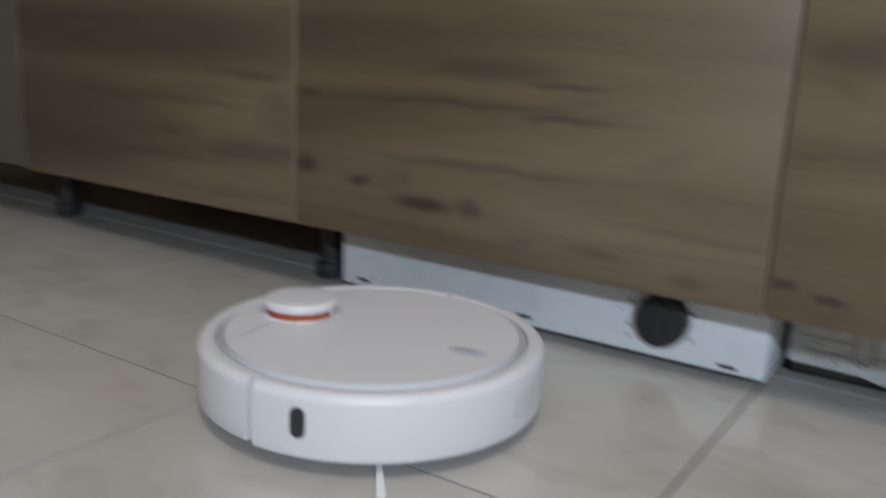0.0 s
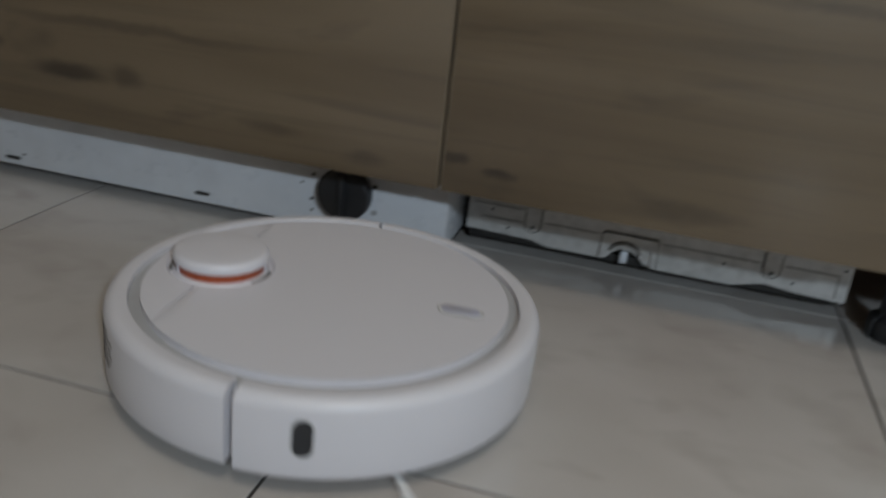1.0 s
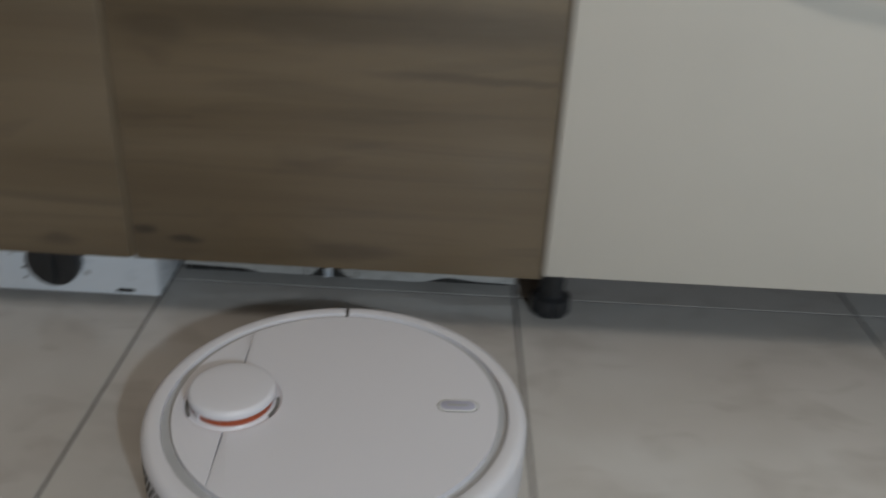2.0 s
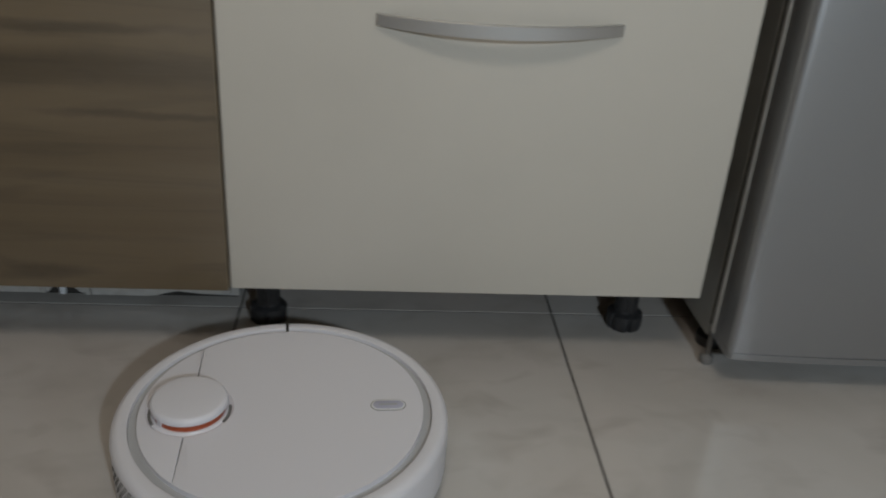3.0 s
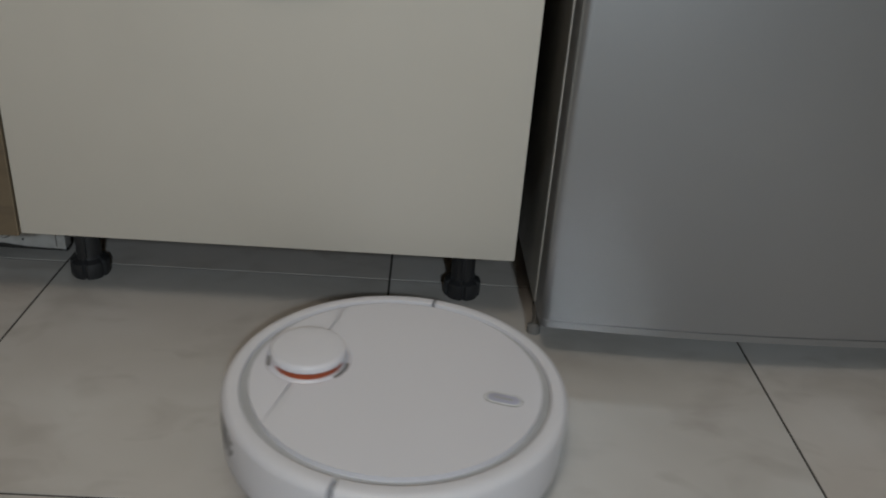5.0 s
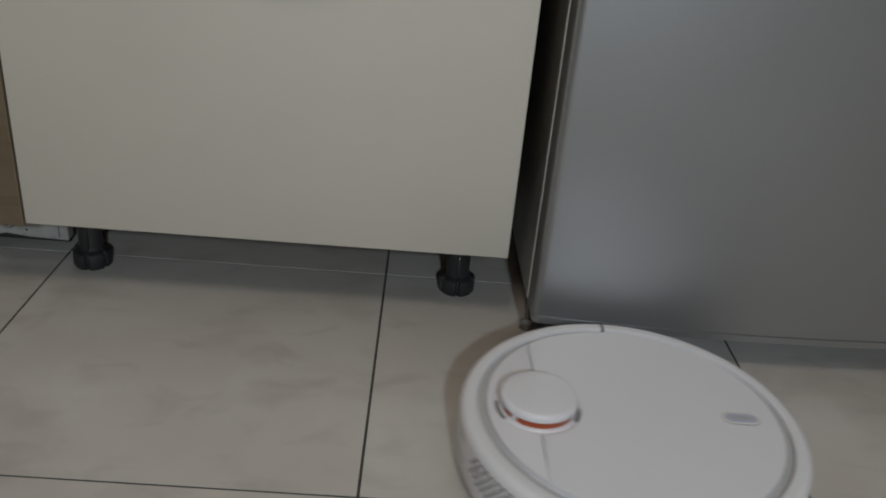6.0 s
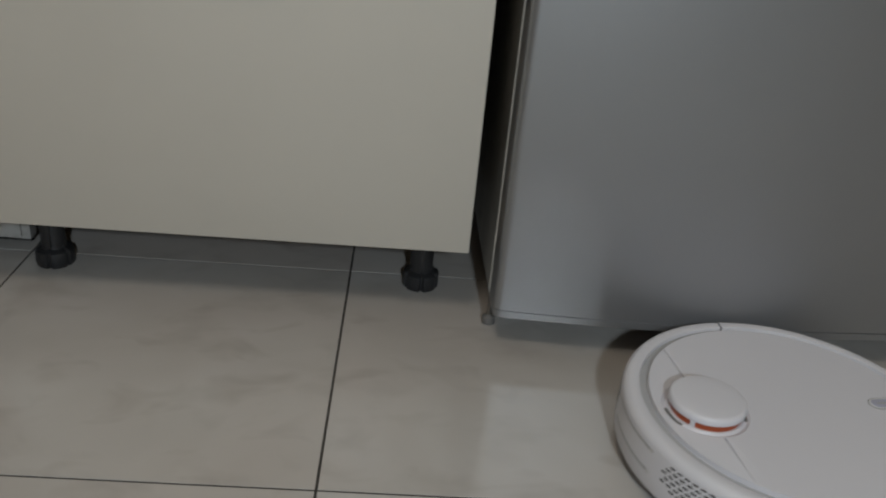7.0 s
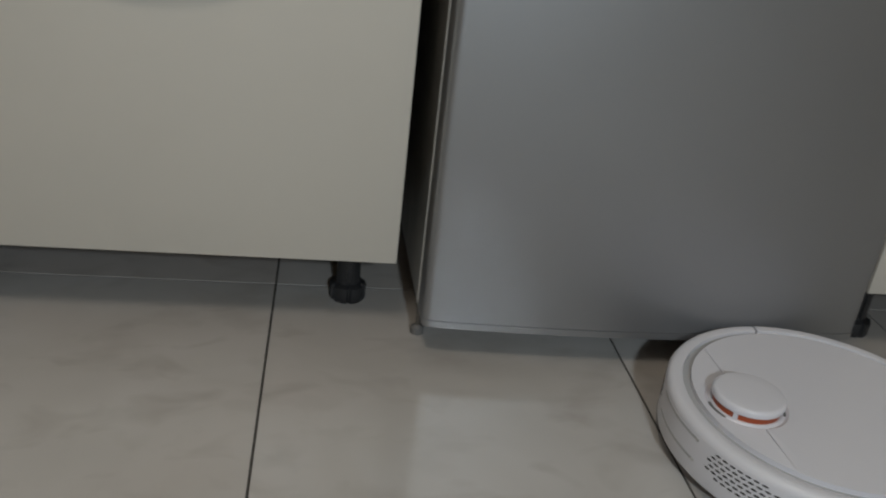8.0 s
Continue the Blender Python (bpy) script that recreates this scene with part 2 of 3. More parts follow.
def pill(length, width, n=8):
    """The outline of a bar with round ends, along u."""
    r, h = width / 2, length / 2 - width / 2
    right = [(h + r * math.cos(radians(a)), r * math.sin(radians(a))) for a in np.linspace(-90, 90, n)]
    return right + [(-u, -v) for u, v in right]


def carried_to(bm, m):
    bmesh.ops.transform(bm, matrix=m, verts=bm.verts)
    return bm


# ---- the room ----
FLOOR_Z = -0.0012
floor = part("floor", boxed(-2.75, 2.75, -4.6, 0.75, -0.12, FLOOR_Z), GROUT)
tagged(floor, "grey-beige polished porcelain floor tiles with dark joints", "floor", kind="structure")


def wall(name, *a):
    return tagged(part(name, boxed(*a), PLASTER), "plain painted plaster wall", "wall", kind="structure")


wall("wall_north", -2.87, 2.87, 0.75, 0.87, -0.12, 2.5)
wall("wall_south", -2.87, 2.87, -4.72, -4.6, -0.12, 2.5)
wall("wall_west", -2.87, -2.75, -4.6, 0.75, -0.12, 2.5)
wall("wall_east", 2.75, 2.87, -4.6, 0.75, -0.12, 2.5)
tagged(part("ceiling", boxed(-2.87, 2.87, -4.72, 0.87, 2.5, 2.6), CEILING), "plain white painted ceiling", "ceiling", kind="structure")


# ---- kitchen units ----
def foot(parent, x, y, top, name="foot"):
    """An adjustable cabinet foot: ribbed post and a notched round base."""
    f = part(name, lathe([(0.0, 0.030), (0.0165, 0.030), (0.0165, top - 0.006), (0.020, top - 0.004), (0.020, top), (0.0, top)], n=28), BLACK, parent, "black plastic adjustable foot")
    f.location = (x, y, 0)
    bm = bmesh.new()
    steps = []
    for i in range(72):
        a = i * 5.0
        notch = (a + 30) % 60 < 8 or (a + 30) % 60 > 55
        steps.append((radians(a), 0.0222 if notch else 0.0258))
    rings = []
    for k, z in ((0.94, 0.0), (1.0, 0.0025), (1.0, 0.0195), (0.97, 0.0225), (0.82, 0.0245), (0.66, 0.026), (0.62, 0.031)):
        rings.append([bm.verts.new((min(r, 0.026) * k * math.cos(a), min(r, 0.026) * k * math.sin(a), z)) for a, r in steps])
    for lo, hi in zip(rings, rings[1:]):
        for i in range(72):
            bm.faces.new((lo[i], lo[(i + 1) % 72], hi[(i + 1) % 72], hi[i]))
    bm.faces.new(rings[0][::-1])
    bm.faces.new(rings[-1])
    part("foot_base", bm, BLACK, f, "notched black plastic foot disc")
    part("post_rib", boxed(-0.003, 0.003, -0.0195, -0.015, 0.03, top - 0.008, bevel=0.001), BLACK, f)
    return f


def bow_handle(parent, x):
    """A bowed bar, deeper in the middle, on two short posts."""
    n, half = 28, 0.1355
    bm = bmesh.new()
    rows = []
    for i in range(n + 1):
        s = 2 * i / n - 1
        b = 1 - s * s
        u, v = half * s, -0.005 - 0.021 * b
        z0, z1 = 0.4475 - 0.0055 * b, 0.4605 - 0.0025 * b
        rows.append([bm.verts.new(c) for c in ((u, v, z0 + 0.0008), (u, v + 0.0008, z0), (u, v + 0.005, z0), (u, v + 0.005, z1), (u, v + 0.0012, z1), (u, v, z1 - 0.0012))])
    for p, q in zip(rows, rows[1:]):
        for i in range(6):
            bm.faces.new((p[i], p[(i + 1) % 6], q[(i + 1) % 6], q[i]))
    bm.faces.new(rows[0])
    bm.faces.new(rows[-1][::-1])
    h = part("handle", bm, CHROME, parent, "bowed satin nickel bar handle")
    h.location = (x, 0, 0)
    for s in (-1, 1):
        part("handle_post", boxed(s * 0.126 - 0.005, s * 0.126 + 0.005, -0.005, 0.001, 0.449, 0.459, bevel=0.001), CHROME, h)


def white_cabinet(x, y, width, handle, label, front=None, inset=0.029, depth=0.119):
    """A drawer cabinet: carcass, cream front, bowed bar handle, four feet."""
    c = empty("base_cabinet", x, y)
    part("carcass", boxed(0.002, width - 0.002, 0.021, 0.57, 0.118, 0.84, bevel=0.001), CARCASS, c, "brown chipboard carcass")
    part("drawer_front", boxed(0.0008, width - 0.0008, 0.0, 0.019, 0.1148, 0.84, bevel=0.0012), front or WHITE_FRONT, c, "smooth laminate drawer front")
    for fx in (inset, width - 0.055):
        for fy in (depth, 0.50):
            foot(c, fx, fy, 0.118)
    if handle:
        bow_handle(c, 0.3085)
    return tagged(c, label, "cabinet")


WOOD_Z = 0.1105
white_cabinet(0.0, 0.0, 0.600, True, "cream white drawer cabinet on black feet with bowed nickel handle")
white_cabinet(1.236, -0.022, 0.600, False, "cream white base cabinet on black feet beside the refrigerator", None, 0.070, 0.101)
white_cabinet(-2.394, 0.0, 0.600, False, "dull grey-beige base cabinet beside the wooden fronts", PANEL_BEIGE)


def wooden_front(name, parent, width, label, wood):
    """A wood-grain panel with a paler strip glued on each upright edge."""
    p = part(name, boxed(0.0030, width - 0.0030, 0.0, 0.020, WOOD_Z, 0.84, bevel=0.0010), wood, parent, label)
    for x0 in (0.0021, width - 0.0030):
        part("edge_band", boxed(x0, x0 + 0.0009, 0.0006, 0.0195, WOOD_Z + 0.0004, 0.8396), EDGE_BAND, p, "thin paler edge band")
    return p


def levelling_foot(parent, x, y, top):
    ft = part("foot", lathe([(0.0, 0.0), (0.018, 0.0), (0.018, 0.008), (0.008, 0.010), (0.008, top), (0.0, top)], n=24), BLACK, parent, "black levelling foot")
    ft.location = (x, y, 0)


def disc(u, v, r, n=12):
    return [(u + r * math.cos(a), v + r * math.sin(a)) for a in np.linspace(0, 2 * math.pi, n + 1)[:-1]]


# the wood-fronted cabinet over a dark hollow
wc = empty("base_cabinet", -1.792, 0)
part("carcass", boxed(0.002, 0.676, 0.022, 0.57, 0.118, 0.84, bevel=0.001), CARCASS, wc, "brown chipboard carcass")
wooden_front("door", wc, 0.6765, "wood-grain laminate door", WOOD_DARK_BANDS)
foot(wc, 0.640, 0.128, 0.118)
for fx, fy in ((0.14, 0.46), (0.06, 0.54), (0.640, 0.52)):
    foot(wc, fx, fy, 0.118)
tagged(wc, "brown wood-grain base cabinet on black plastic feet", "cabinet")

# the washing machine behind its wooden door
wm = empty("washing_machine", -1.115, 0)
wooden_front("door", wm, 0.6555, "wood-grain laminate door", WOOD_KNOTTY)
part("body", boxed(0.030, 0.648, 0.092, 0.62, 0.032, 0.83, bevel=0.004), ENAMEL, wm, "white enamelled sheet-metal body")
base = part("base_panel", boxed(0.0275, 0.6505, 0.0785, 0.170, 0.0125, 0.122, bevel=0.0025), ENAMEL, wm, "white enamelled base panel")
cap = part("filter_cap", carried_to(lathe([(0.0, 0.0), (0.0320, 0.0), (0.0320, 0.010), *arc(0.0290, 0.013, 0.003, 0, 90, 3), (0.0, 0.016)], n=40), pose(0, 0, 0, 90)), BLACK, base, "round black drain filter cap")
cap.location = (0.528, 0.0787, 0.0615)
part("cap_grip", boxed(-0.004, 0.004, -0.0235, -0.0155, -0.027, 0.027, bevel=0.0025), BLACK, cap)
for u, v, w, h in ((0.069, 0.0225, 0.022, 0.0045), (0.608, 0.0200, 0.022, 0.0045), (0.341, 0.0245, 0.020, 0.0045)):
    s = part("slot", prism(pill(w, h), -0.0006, 0.004, "y"), DARK, base)
    s.location = (u, 0.0783, v)
for u, v, r in ((0.486, 0.076, 0.0024), (0.562, 0.074, 0.0026), (0.485, 0.046, 0.0022), (0.4855, 0.032, 0.0018), (0.563, 0.0425, 0.0035), (0.086, 0.029, 0.0016), (0.472, 0.064, 0.0014)):
    part("screw_hole", prism(disc(u, v, r), 0.0778, 0.0825, "y"), DARK if r != 0.0035 else GROOVE, base)
for fx in (0.06, 0.60):
    levelling_foot(wm, fx, 0.15, 0.034)
    levelling_foot(wm, fx, 0.55, 0.034)
tagged(wm, "built-in washing machine behind wood-grain door, white base panel", "washing machine")

# the slim dishwasher with its wooden front and galvanised base
dw = empty("dishwasher", -0.4595, 0)
wooden_front("front_panel", dw, 0.4590, "wood-grain laminate front panel", WOOD_PALE)
part("body", boxed(0.006, 0.446, 0.172, 0.60, 0.024, 0.83, bevel=0.002), DARK, dw, "grey sheet-metal body")
edge = [(0.004, 0.130), (0.004, 0.022), (0.050, 0.021), (0.085, 0.020), (0.105, 0.015), (0.163, 0.015)]
edge += [(0.176, 0.017), (0.182, 0.025), (0.190, 0.030), (0.202, 0.030), (0.212, 0.025), (0.219, 0.017)]
edge += [(0.236, 0.013), (0.320, 0.013), (0.335, 0.017), (0.355, 0.022), (0.390, 0.018), (0.4435, 0.0165), (0.4435, 0.130)]
zb = part("base_plate", prism(edge, 0.150, 0.170, "y", bevel=0.001), ZINC, dw, "galvanised pressed-steel base plate")


def lug_outline(u, r):
    return [(u - r, 0.095), *[(u + r * math.cos(radians(a)), 0.040 + r * math.sin(radians(a))) for a in range(180, 361, 20)], (u + r, 0.095)]


def lug_groove(u, r0, r1):
    inner = lug_outline(u, r0)
    return lug_outline(u, r1) + inner[::-1]


# dark outlines paint the shade round each pressed lug
for u in (0.0845, 0.3595):
    part("lug_face", prism(lug_outline(u, 0.0085), 0.1465, 0.151, "y"), ZINC, zb)
    part("lug_groove", prism(lug_groove(u, 0.0087, 0.0108), 0.1490, 0.151, "y"), ZINC_SHADE, zb, "pressed groove with its shade painted dark")
    part("screw_hole", prism(disc(u, 0.037, 0.0024), 0.1458, 0.148, "y"), DARK, zb)
for u, v in ((0.055, 0.030), (0.308, 0.037), (0.385, 0.029), (0.034, 0.050), (0.436, 0.055)):
    part("screw_hole", prism(disc(u, v, 0.0017), 0.1492, 0.151, "y"), DARK, zb)
# dark outline paints the shade round the pressed frame
part("frame_groove", prism([(0.1655, 0.017), (0.1675, 0.0475), (0.1710, 0.0507), (0.2300, 0.0507), (0.2335, 0.0475), (0.2355, 0.015), (0.234, 0.015), (0.2325, 0.047), (0.229, 0.0495), (0.172, 0.0495), (0.1685, 0.047), (0.167, 0.017)], 0.1488, 0.151, "y"), ZINC_SHADE, zb, "pressed groove with its shade painted dark")
frame_outline = [(0.167, 0.017), (0.169, 0.046), (0.172, 0.049), (0.229, 0.049), (0.232, 0.046), (0.234, 0.015), (0.228, 0.015), (0.2265, 0.043), (0.1745, 0.043), (0.173, 0.017)]
part("pressed_frame", prism(frame_outline, 0.1455, 0.151, "y"), ZINC, zb)
arch = [(0.196 + 0.021 * math.cos(radians(a)), 0.020 + 0.021 * math.sin(radians(a))) for a in range(20, 161, 14)]
arch += [(0.196 + 0.017 * math.cos(radians(a)), 0.020 + 0.017 * math.sin(radians(a))) for a in range(160, 19, -14)]
# the arch is drawn in the painted-shade zinc too
part("pressed_arch", prism(arch, 0.1485, 0.151, "y"), ZINC_SHADE, zb, "pressed arch with its shade painted dark")
part("lock_tongue", boxed(0.1915, 0.2005, 0.146, 0.152, 0.014, 0.029, bevel=0.002), ENAMEL, zb, "small white plastic tongue")
# thin dark bars paint the shade along the pressed lines
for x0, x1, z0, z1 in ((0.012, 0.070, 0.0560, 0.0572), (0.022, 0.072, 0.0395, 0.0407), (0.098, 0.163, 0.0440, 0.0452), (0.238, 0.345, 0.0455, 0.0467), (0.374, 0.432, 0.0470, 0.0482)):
    part("pressed_line", boxed(x0, x1, 0.1492, 0.151, z0, z1), ZINC_SHADE, zb, "pressed line with its shade painted dark")
part("pressed_line", boxed(0.4305, 0.4318, 0.1492, 0.151, 0.020, 0.047), ZINC_SHADE, zb, "pressed line with its shade painted dark")
# added dark strip standing in for the shade below the plate
part("seal_strip", boxed(0.006, 0.440, 0.160, 0.169, 0.008, 0.019, bevel=0.002), DARK, dw, "dark strip added as shade below the base plate")
for fx in (0.06, 0.39):
    for fy in (0.20, 0.55):
        levelling_foot(dw, fx, fy, 0.026)
tagged(dw, "slim built-in dishwasher with wood-grain front and galvanised base plate", "dishwasher")


# ---- refrigerator ----
def bowed(width, depth0, bulge, back, rad, n=28):
    """The plan of a door whose front bows out, with rounded front corners."""
    pts = []
    for i in range(n + 1):
        s = 2 * i / n - 1
        pts.append(((s + 1) / 2 * width, depth0 - bulge * (1 - s * s)))
    pts = [(u, v) for u, v in pts if rad < u < width - rad]
    left = [(rad - rad * math.cos(radians(a)), depth0 + rad * 0.95 - rad * math.sin(radians(a))) for a in range(0, 91, 15)]
    right = [(width - u, v) for u, v in reversed(left)]
    return left + pts + right + [(width, back), (0, back)]


fr = empty("refrigerator", 0.6330, 0)
fr.rotation_euler.z = radians(0.75)
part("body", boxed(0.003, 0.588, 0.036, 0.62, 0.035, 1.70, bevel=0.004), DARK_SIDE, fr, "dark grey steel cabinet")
door = part("door", prism(bowed(0.593, -0.0440, 0.0145, 0.018, 0.010), 0.0610, 1.12, "z", bevel=0.003), STEEL, fr, "silver-grey lacquered bowed door")
part("bottom_trim", prism(bowed(0.593, -0.0455, 0.0145, 0.016, 0.010), 0.0515, 0.0605, "z", bevel=0.001), STEEL, door, "thin silver lower door trim")
part("upper_door", prism(bowed(0.593, -0.0440, 0.0145, 0.018, 0.010), 1.13, 1.70, "z", bevel=0.003), STEEL, fr, "silver-grey lacquered bowed door")
part("gasket", boxed(0.004, 0.587, 0.0185, 0.0355, 0.056, 1.69, bevel=0.002), DARK, fr, "dark door gasket")
part("door_edge", boxed(-0.0015, 0.0015, 0.008, 0.0175, 0.056, 1.12, bevel=0.0007), GASKET, door, "pale plastic door edge strip")
part("hinge", lathe([(0.0, 0.002), (0.009, 0.002), (0.009, 0.011), (0.0035, 0.014), (0.0035, 0.0500), (0.0, 0.0500)], n=20, cx=0.0050, cy=0.0235), GROOVE_DARK, fr, "grey plastic lower hinge")
for fx in (0.030, 0.572):
    for fy in (0.075, 0.56):
        ft = part("foot", lathe([(0.0, 0.0), (0.020, 0.0), (0.021, 0.004), (0.021, 0.014), (0.012, 0.018), (0.012, 0.036), (0.0, 0.036)], n=24), BLACK, fr, "black levelling foot")
        ft.location = (fx, fy, 0)
tagged(fr, "silver-grey refrigerator with bowed door on black feet", "refrigerator")

# ---- robot vacuum: x forward, origin on the floor under its middle ----
robot = empty("robot_vacuum", 0, 0)
R = 0.1762
shell = [(0.120, 0.016), (R - 0.009, 0.016), *arc(R - 0.006, 0.022, 0.006, -80, 0, 4), (R, 0.040), *arc(R - 0.0095, 0.0695, 0.0095, 0, 88, 8), (R - 0.0165, 0.0790), *arc(R - 0.0165, 0.0778, 0.0012, 90, 180, 2), (R - 0.0177, 0.070), (0.120, 0.070)]
rear = part("rear_shell", lathe([(r, max(z, 0.021)) if z < 0.022 else (r, z) for r, z in shell], 92.2, 267.0, 110), ROBOT_SHELL, robot, "white plastic rear shell")
bumper = part("bumper", lathe(shell, -90.9, 90.9, 110), ROBOT_SHELL, robot, "white plastic front bumper")
part("chassis", lathe([(0.0, 0.0125), (0.150, 0.0125), (0.160, 0.018), (0.164, 0.030), (0.164, 0.069), (0.0, 0.069)], n=96), GROOVE, robot, "grey plastic chassis")
part("trim_ring", lathe([(0.120, 0.0695), (R - 0.0180, 0.0695), (R - 0.0180, 0.0742), (0.120, 0.0742)], n=120), GROOVE, robot, "recessed grey ring round the lid")
RL, TX, TR = 0.1492, -0.0975, 0.0455


def lid_half(front):
    """The lid in two plates, parted across the turret, with a round hole for it."""
    gap = 0.00015
    cut = TX + (gap if front else -gap)
    a = math.degrees(math.acos(cut / RL))
    angles = np.linspace(-a, a, 97) if front else np.linspace(a, 360 - a, 61)
    outline = [(RL * math.cos(radians(b)), RL * math.sin(radians(b))) for b in angles]
    hole = np.linspace(89, -89, 33) if front else np.linspace(-91, -269, 33)
    outline += [(TX + TR * math.cos(radians(b)), TR * math.sin(radians(b))) for b in hole]
    return prism(outline, 0.0735, 0.0802, "z", bevel=0.0003)


part("lid", lid_half(True), ROBOT_WHITE, robot, "smooth white plastic lid", sharp=25)
part("rear_lid_plate", lid_half(False), ROBOT_WHITE, robot, "smooth white plastic rear plate", sharp=25)
turret = part("laser_turret", lathe([(0.0, 0.073), (0.0455, 0.073), (0.0455, 0.0796), (0.0440, 0.0790), (0.0425, 0.0772), (0.0408, 0.0770), (0.0392, 0.0785), (0.0386, 0.0795), (0.0, 0.0795)], n=72), ROBOT_WHITE, robot, "white round laser turret")
turret.location = (TX, 0, 0)
part("scan_window", lathe([(0.0, 0.0748), (0.0366, 0.0748), (0.0366, 0.0880), (0.0, 0.0880)], n=64), ORANGE, turret, "orange ring window")
part("turret_cap", lathe([(0.0, 0.0868), (0.0385, 0.0868), *arc(0.0380, 0.0888, 0.0018, -60, 0, 3), *arc(0.0350, 0.0915, 0.0048, 0, 85, 6), (0.020, 0.0966), (0.0, 0.0968)], n=72), ROBOT_WHITE, turret, "smooth white turret cap")
for a in (-135, 139, 12):
    part("turret_pillar", carried_to(boxed(0.0350, 0.0380, -0.0026, 0.0026, 0.0750, 0.0875), Matrix.Rotation(radians(a), 4, "Z")), ROBOT_WHITE, turret)
for a in (-168, -8, 100):
    part("recess_slot", lathe([(0.0398, 0.0766), (0.0428, 0.0766), (0.0428, 0.0782), (0.0398, 0.0786)], a - 20, a + 20, 14), GROOVE_DARK, turret, "dark curved strip in the turret recess")
key = part("key_plate", prism(pill(0.0385, 0.0190, 12), 0.0798, 0.0806, "z", bevel=0.0002), GROOVE_DARK, robot, "dark pill-shaped key surround")
key.location = (0.1115, 0, 0)
part("key_rim", prism(pill(0.0370, 0.0175, 12), 0.0800, 0.0809, "z", bevel=0.0002), BRISTLE, key)
part("key", prism(pill(0.0330, 0.0135, 12), 0.0803, 0.0812, "z", bevel=0.0002), LILAC, key, "pale lilac key with a grey mark")
part("key_mark", prism(pill(0.020, 0.0030, 6), 0.0811, 0.0814, "z"), GROOVE, key)


def on_shell(bm, angle, z):
    """Sets a flat piece drawn in (x across, z up) on the round side at an angle."""
    for v in bm.verts:
        a = radians(angle) + v.co.x / R
        rr = R - v.co.y
        v.co = Vector((rr * math.cos(a), rr * math.sin(a), z + v.co.z))
    return bm


def strip(length, width, y0, y1, n=12):
    """A bar with round ends, cut into short lengths so that it can bend."""
    bm = bmesh.new()
    us = np.linspace(-length / 2, length / 2, n + 1)
    r = width / 2
    hs = [r * math.sqrt(max(0.12, 1 - max(0.0, (abs(u) - (length / 2 - r)) / r) ** 2)) for u in us]
    cols = [[bm.verts.new((u, y, s * h)) for y in (y0, y1) for s in (-1, 1)] for u, h in zip(us, hs)]
    for p, q in zip(cols, cols[1:]):
        for i, j in ((0, 1), (1, 3), (3, 2), (2, 0)):
            bm.faces.new((p[i], p[j], q[j], q[i]))
    for c in (cols[0], cols[-1]):
        bm.faces.new((c[0], c[1], c[3], c[2]))
    return bm


def upright(length, width, y0, y1):
    return prism([(v, u) for u, v in pill(length, width, 10)], y0, y1, "y")


part("sensor_frame", on_shell(upright(0.0305, 0.0165, -0.0006, 0.004), -75.5, 0.0510), GROOVE, bumper, "grey rim of the side sensor")
part("sensor_window", on_shell(upright(0.0270, 0.0125, -0.0009, 0.004), -75.5, 0.0510), SENSOR, bumper, "smoked oval side sensor window")
part("front_window", on_shell(strip(0.050, 0.026, -0.0004, 0.003, 16), 0.0, 0.046), WINDOW_GREY, bumper, "grey front sensor strip")
for z in (0.0655, 0.0400):
    g = part("charge_groove", on_shell(strip(0.092, 0.0030, -0.0003, 0.003, 20), 180.0, z), GROOVE, rear, "thin groove round the back")
    for s in (-1, 1):
        part("contact_tip", on_shell(strip(0.005, 0.0034, -0.0008, 0.003, 3), 180.0 + s * 14.6, z), CHROME, rear, "small metal charging tip")
# near-black plates on the shell stand in for the shade inside the vents
for side in (-1, 1):
    for row in range(6):
        for col in range(9):
            if row % 5 == 0 and col in (0, 8):
                continue
            ang = 180 + side * (21.5 + col * 2.9 + (1.4 if row % 2 else 0.0))
            part("vent_slot", on_shell(strip(0.0066, 0.0021, -0.0003, 0.002, 4), ang, 0.0665 - row * 0.0053), DARK, rear)
for sy in (-1, 1):
    w = part("wheel", carried_to(lathe([(0.0, -0.010), (0.030, -0.010), (0.034, -0.006), (0.034, 0.006), (0.030, 0.010), (0.0, 0.010)], n=36), pose(0, 0, 0, 90)), BLACK, robot, "black rubber drive wheel")
    w.location = (0.0, sy * 0.112, 0.0345)
brush = part("side_brush", lathe([(0.0, 0.005), (0.012, 0.005), (0.014, 0.008), (0.014, 0.012), (0.0, 0.012)], n=20), GROOVE, robot, "three-armed white side brush")
for a in (0, 120, 240):
    bm = bmesh.new()
    for i in range(9):
        spread = (i - 4) * 0.0011
        vs = [bm.verts.new(c) for c in ((0.010, spread * 0.4 - 0.0005, 0.009), (0.010, spread * 0.4 + 0.0005, 0.009), (0.066 - abs(i - 4) * 0.0012, spread * 0.8 + 0.0005, 0.0018), (0.066 - abs(i - 4) * 0.0012, spread * 0.8 - 0.0005, 0.0018))]
        up = [bm.verts.new((v.co.x, v.co.y, v.co.z + 0.001)) for v in vs]
        bm.faces.new(vs)
        bm.faces.new(up[::-1])
        for j in range(4):
            bm.faces.new((vs[j], vs[(j + 1) % 4], up[(j + 1) % 4], up[j]))
    part("bristle_tuft", carried_to(bm, Matrix.Rotation(radians(a), 4, "Z")), BRISTLE, brush, "white nylon bristle tuft")
tagged(robot, "round white robot vacuum cleaner with orange-windowed laser turret", "robot vacuum")

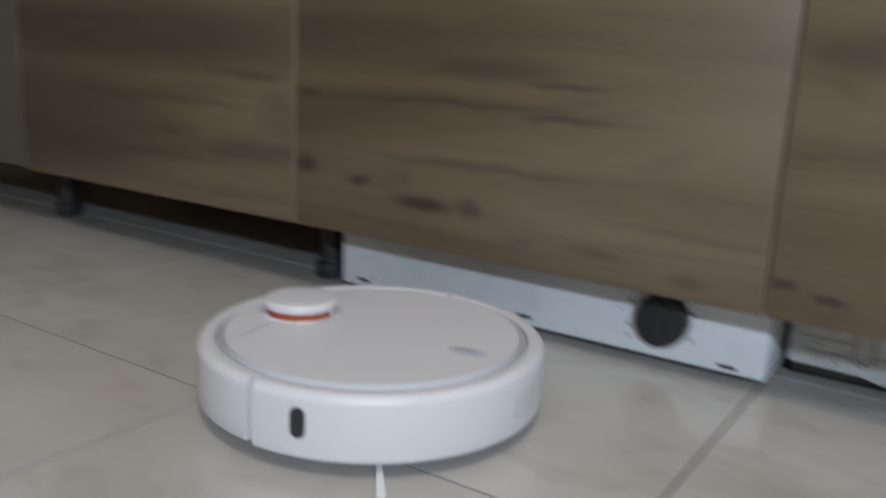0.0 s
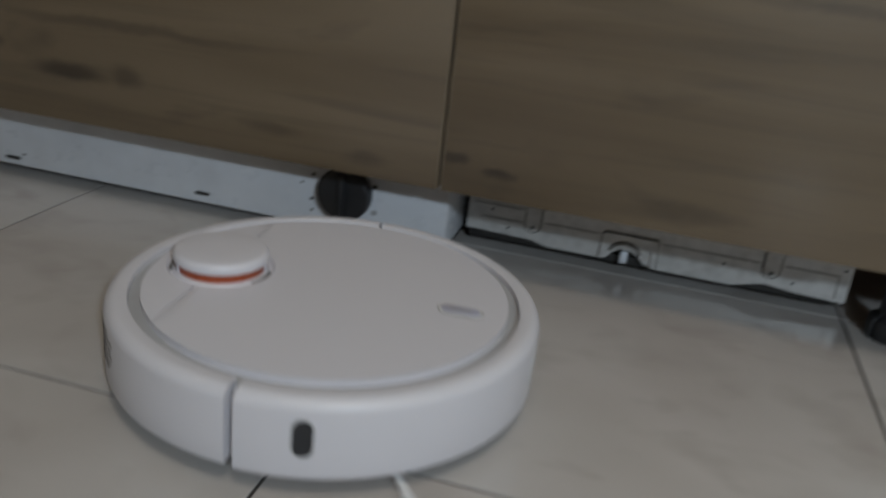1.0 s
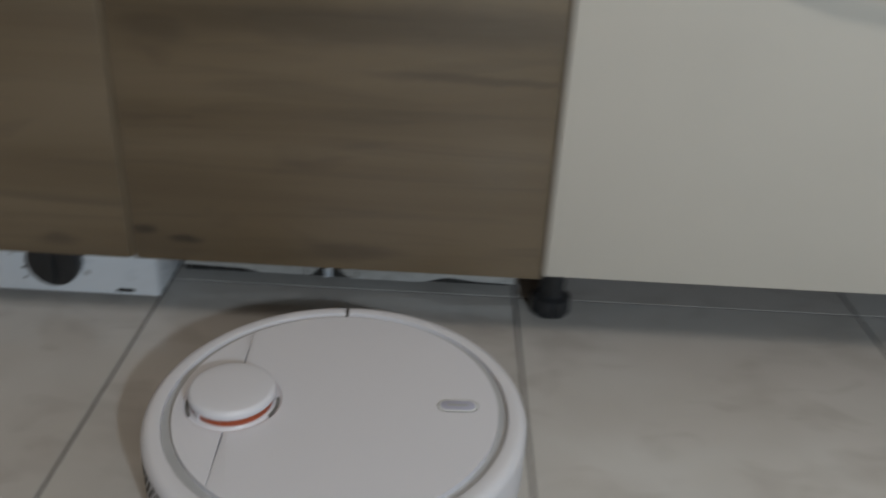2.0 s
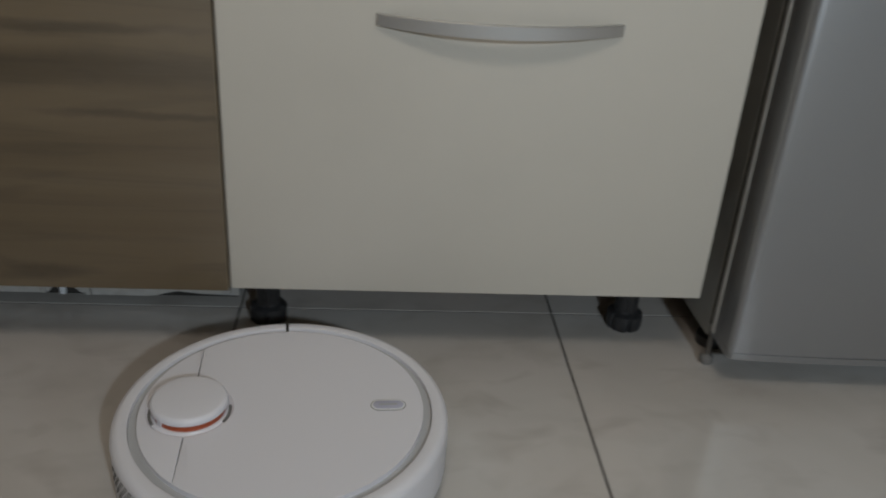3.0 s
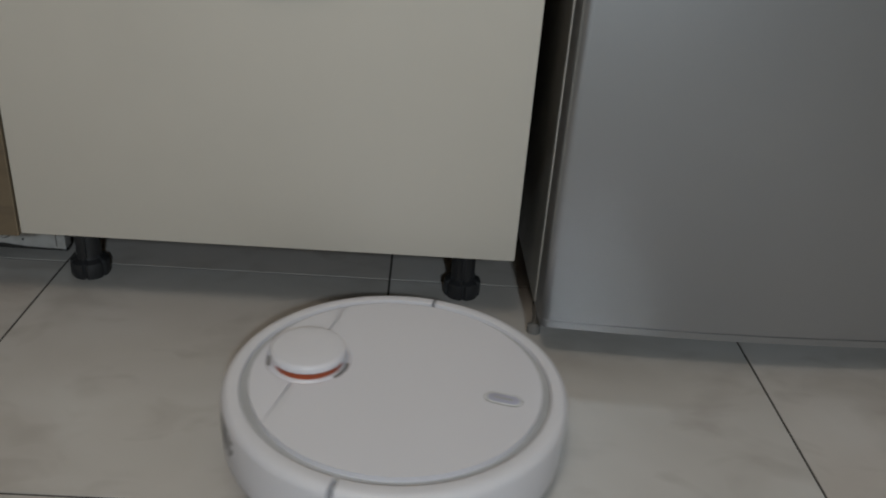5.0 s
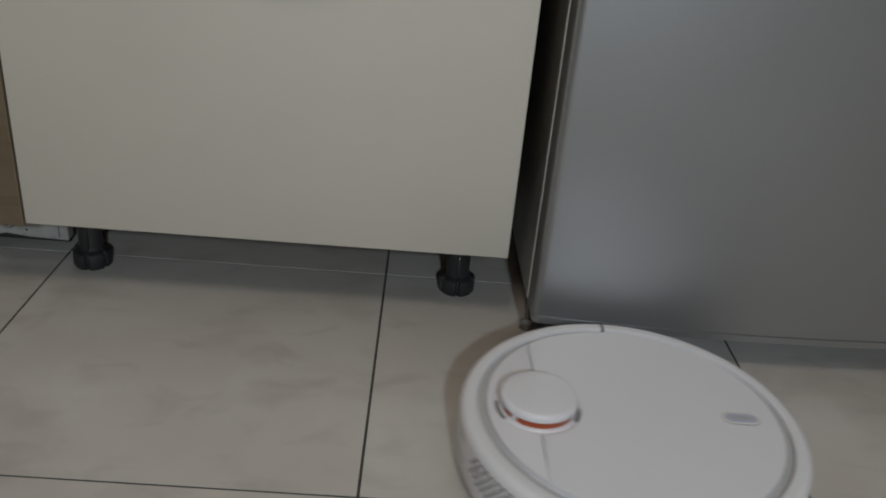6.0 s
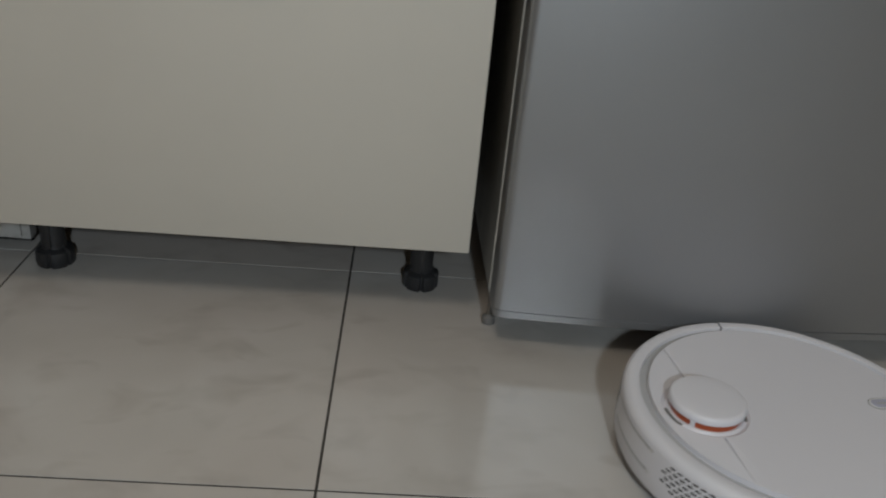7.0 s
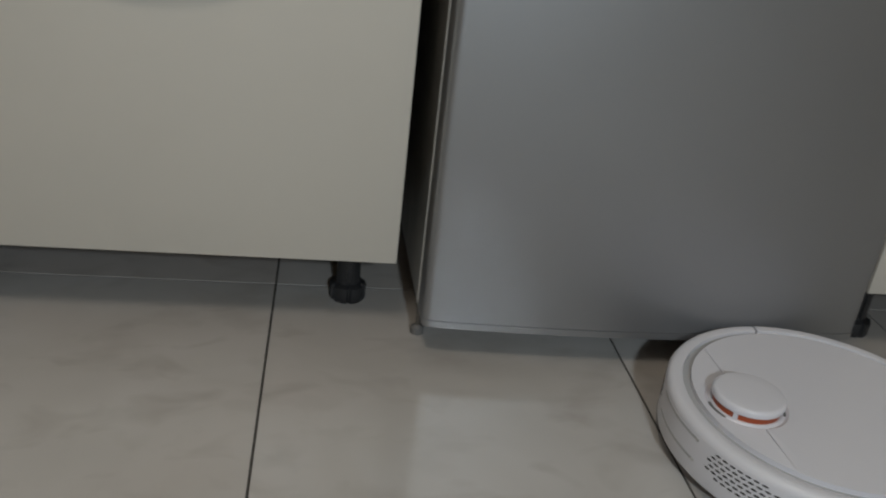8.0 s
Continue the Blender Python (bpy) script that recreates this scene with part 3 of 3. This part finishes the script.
# ---- floor tiles, one by one ----
XS = [-2.739, -2.305, -1.846, -1.387, -0.929, -0.4725, -0.0150, 0.4428, 0.9120, 1.370, 1.828, 2.286, 2.739]
YS = [0.745, 0.605, 0.1450, -0.3140, -0.770, -1.221, -1.674, -2.128, -2.581, -3.035, -3.488, -3.942, -4.395, -4.59]
tile_meshes = {}
for x0, x1 in zip(XS, XS[1:]):
    for y1, y0 in zip(YS, YS[1:]):
        w, d = round(x1 - x0 - 0.003, 4), round(y1 - y0 - 0.003, 4)
        if (w, d) not in tile_meshes:
            bm = boxed(-w / 2, w / 2, -d / 2, d / 2, -0.006, 0.0, bevel=0.0003, seg=1)
            me = bpy.data.meshes.new("tile")
            bmesh.ops.recalc_face_normals(bm, faces=bm.faces)
            bm.to_mesh(me)
            bm.free()
            me.materials.append(TILE)
            tile_meshes[w, d] = me
        tl = new("tile", tile_meshes[w, d])
        tl.parent = floor
        tl.location = ((x0 + x1) / 2, (y0 + y1) / 2, 0)

# ---- what moves ----
ROBOT_ROWS = [
    (0.0, -0.790, -0.224, 2.6), (0.3, -0.703, -0.223, 2.0), (0.5, -0.647, -0.222, 1.9), (0.8, -0.557, -0.209, 2.2), (1.0, -0.491, -0.207, 2.6), (1.2, -0.435, -0.203, 2.4),
    (2.3, -0.115, -0.198, 2.5), (2.5, -0.057, -0.1956, 2.5), (3.0, 0.085, -0.192, 3.0), (3.5, 0.1767, -0.181, 2.4), (4.0, 0.272, -0.180, 1.1),
    (4.5, 0.366, -0.187, -7.2), (5.0, 0.4655, -0.207, -14.8), (5.2, 0.510, -0.217, -14.2), (5.8, 0.660, -0.253, -5.0), (6.5, 0.839, -0.254, 7.7), (7.0, 0.934, -0.2405, 7.5), (7.5, 1.029, -0.229, 5.6), (8.0, 1.073, -0.2285, 1.8),
]


def motions():
    walk(robot, [(t, pose(x, y, 0, 0, 0, turn)) for t, x, y, turn in ROBOT_ROWS])
    spin = [(0.0, 0), (0.15, 30), (0.3, 60), (0.5, 120), (0.65, 185), (0.8, 250), (0.9, 305)]
    spin += [(1.0 + 0.2 * i, 360 + 72 * i) for i in range(36)]
    walk(brush, [(t, pose(0.086, -0.110, 0, 0, 0, a - 52)) for t, a in spin])


motions()
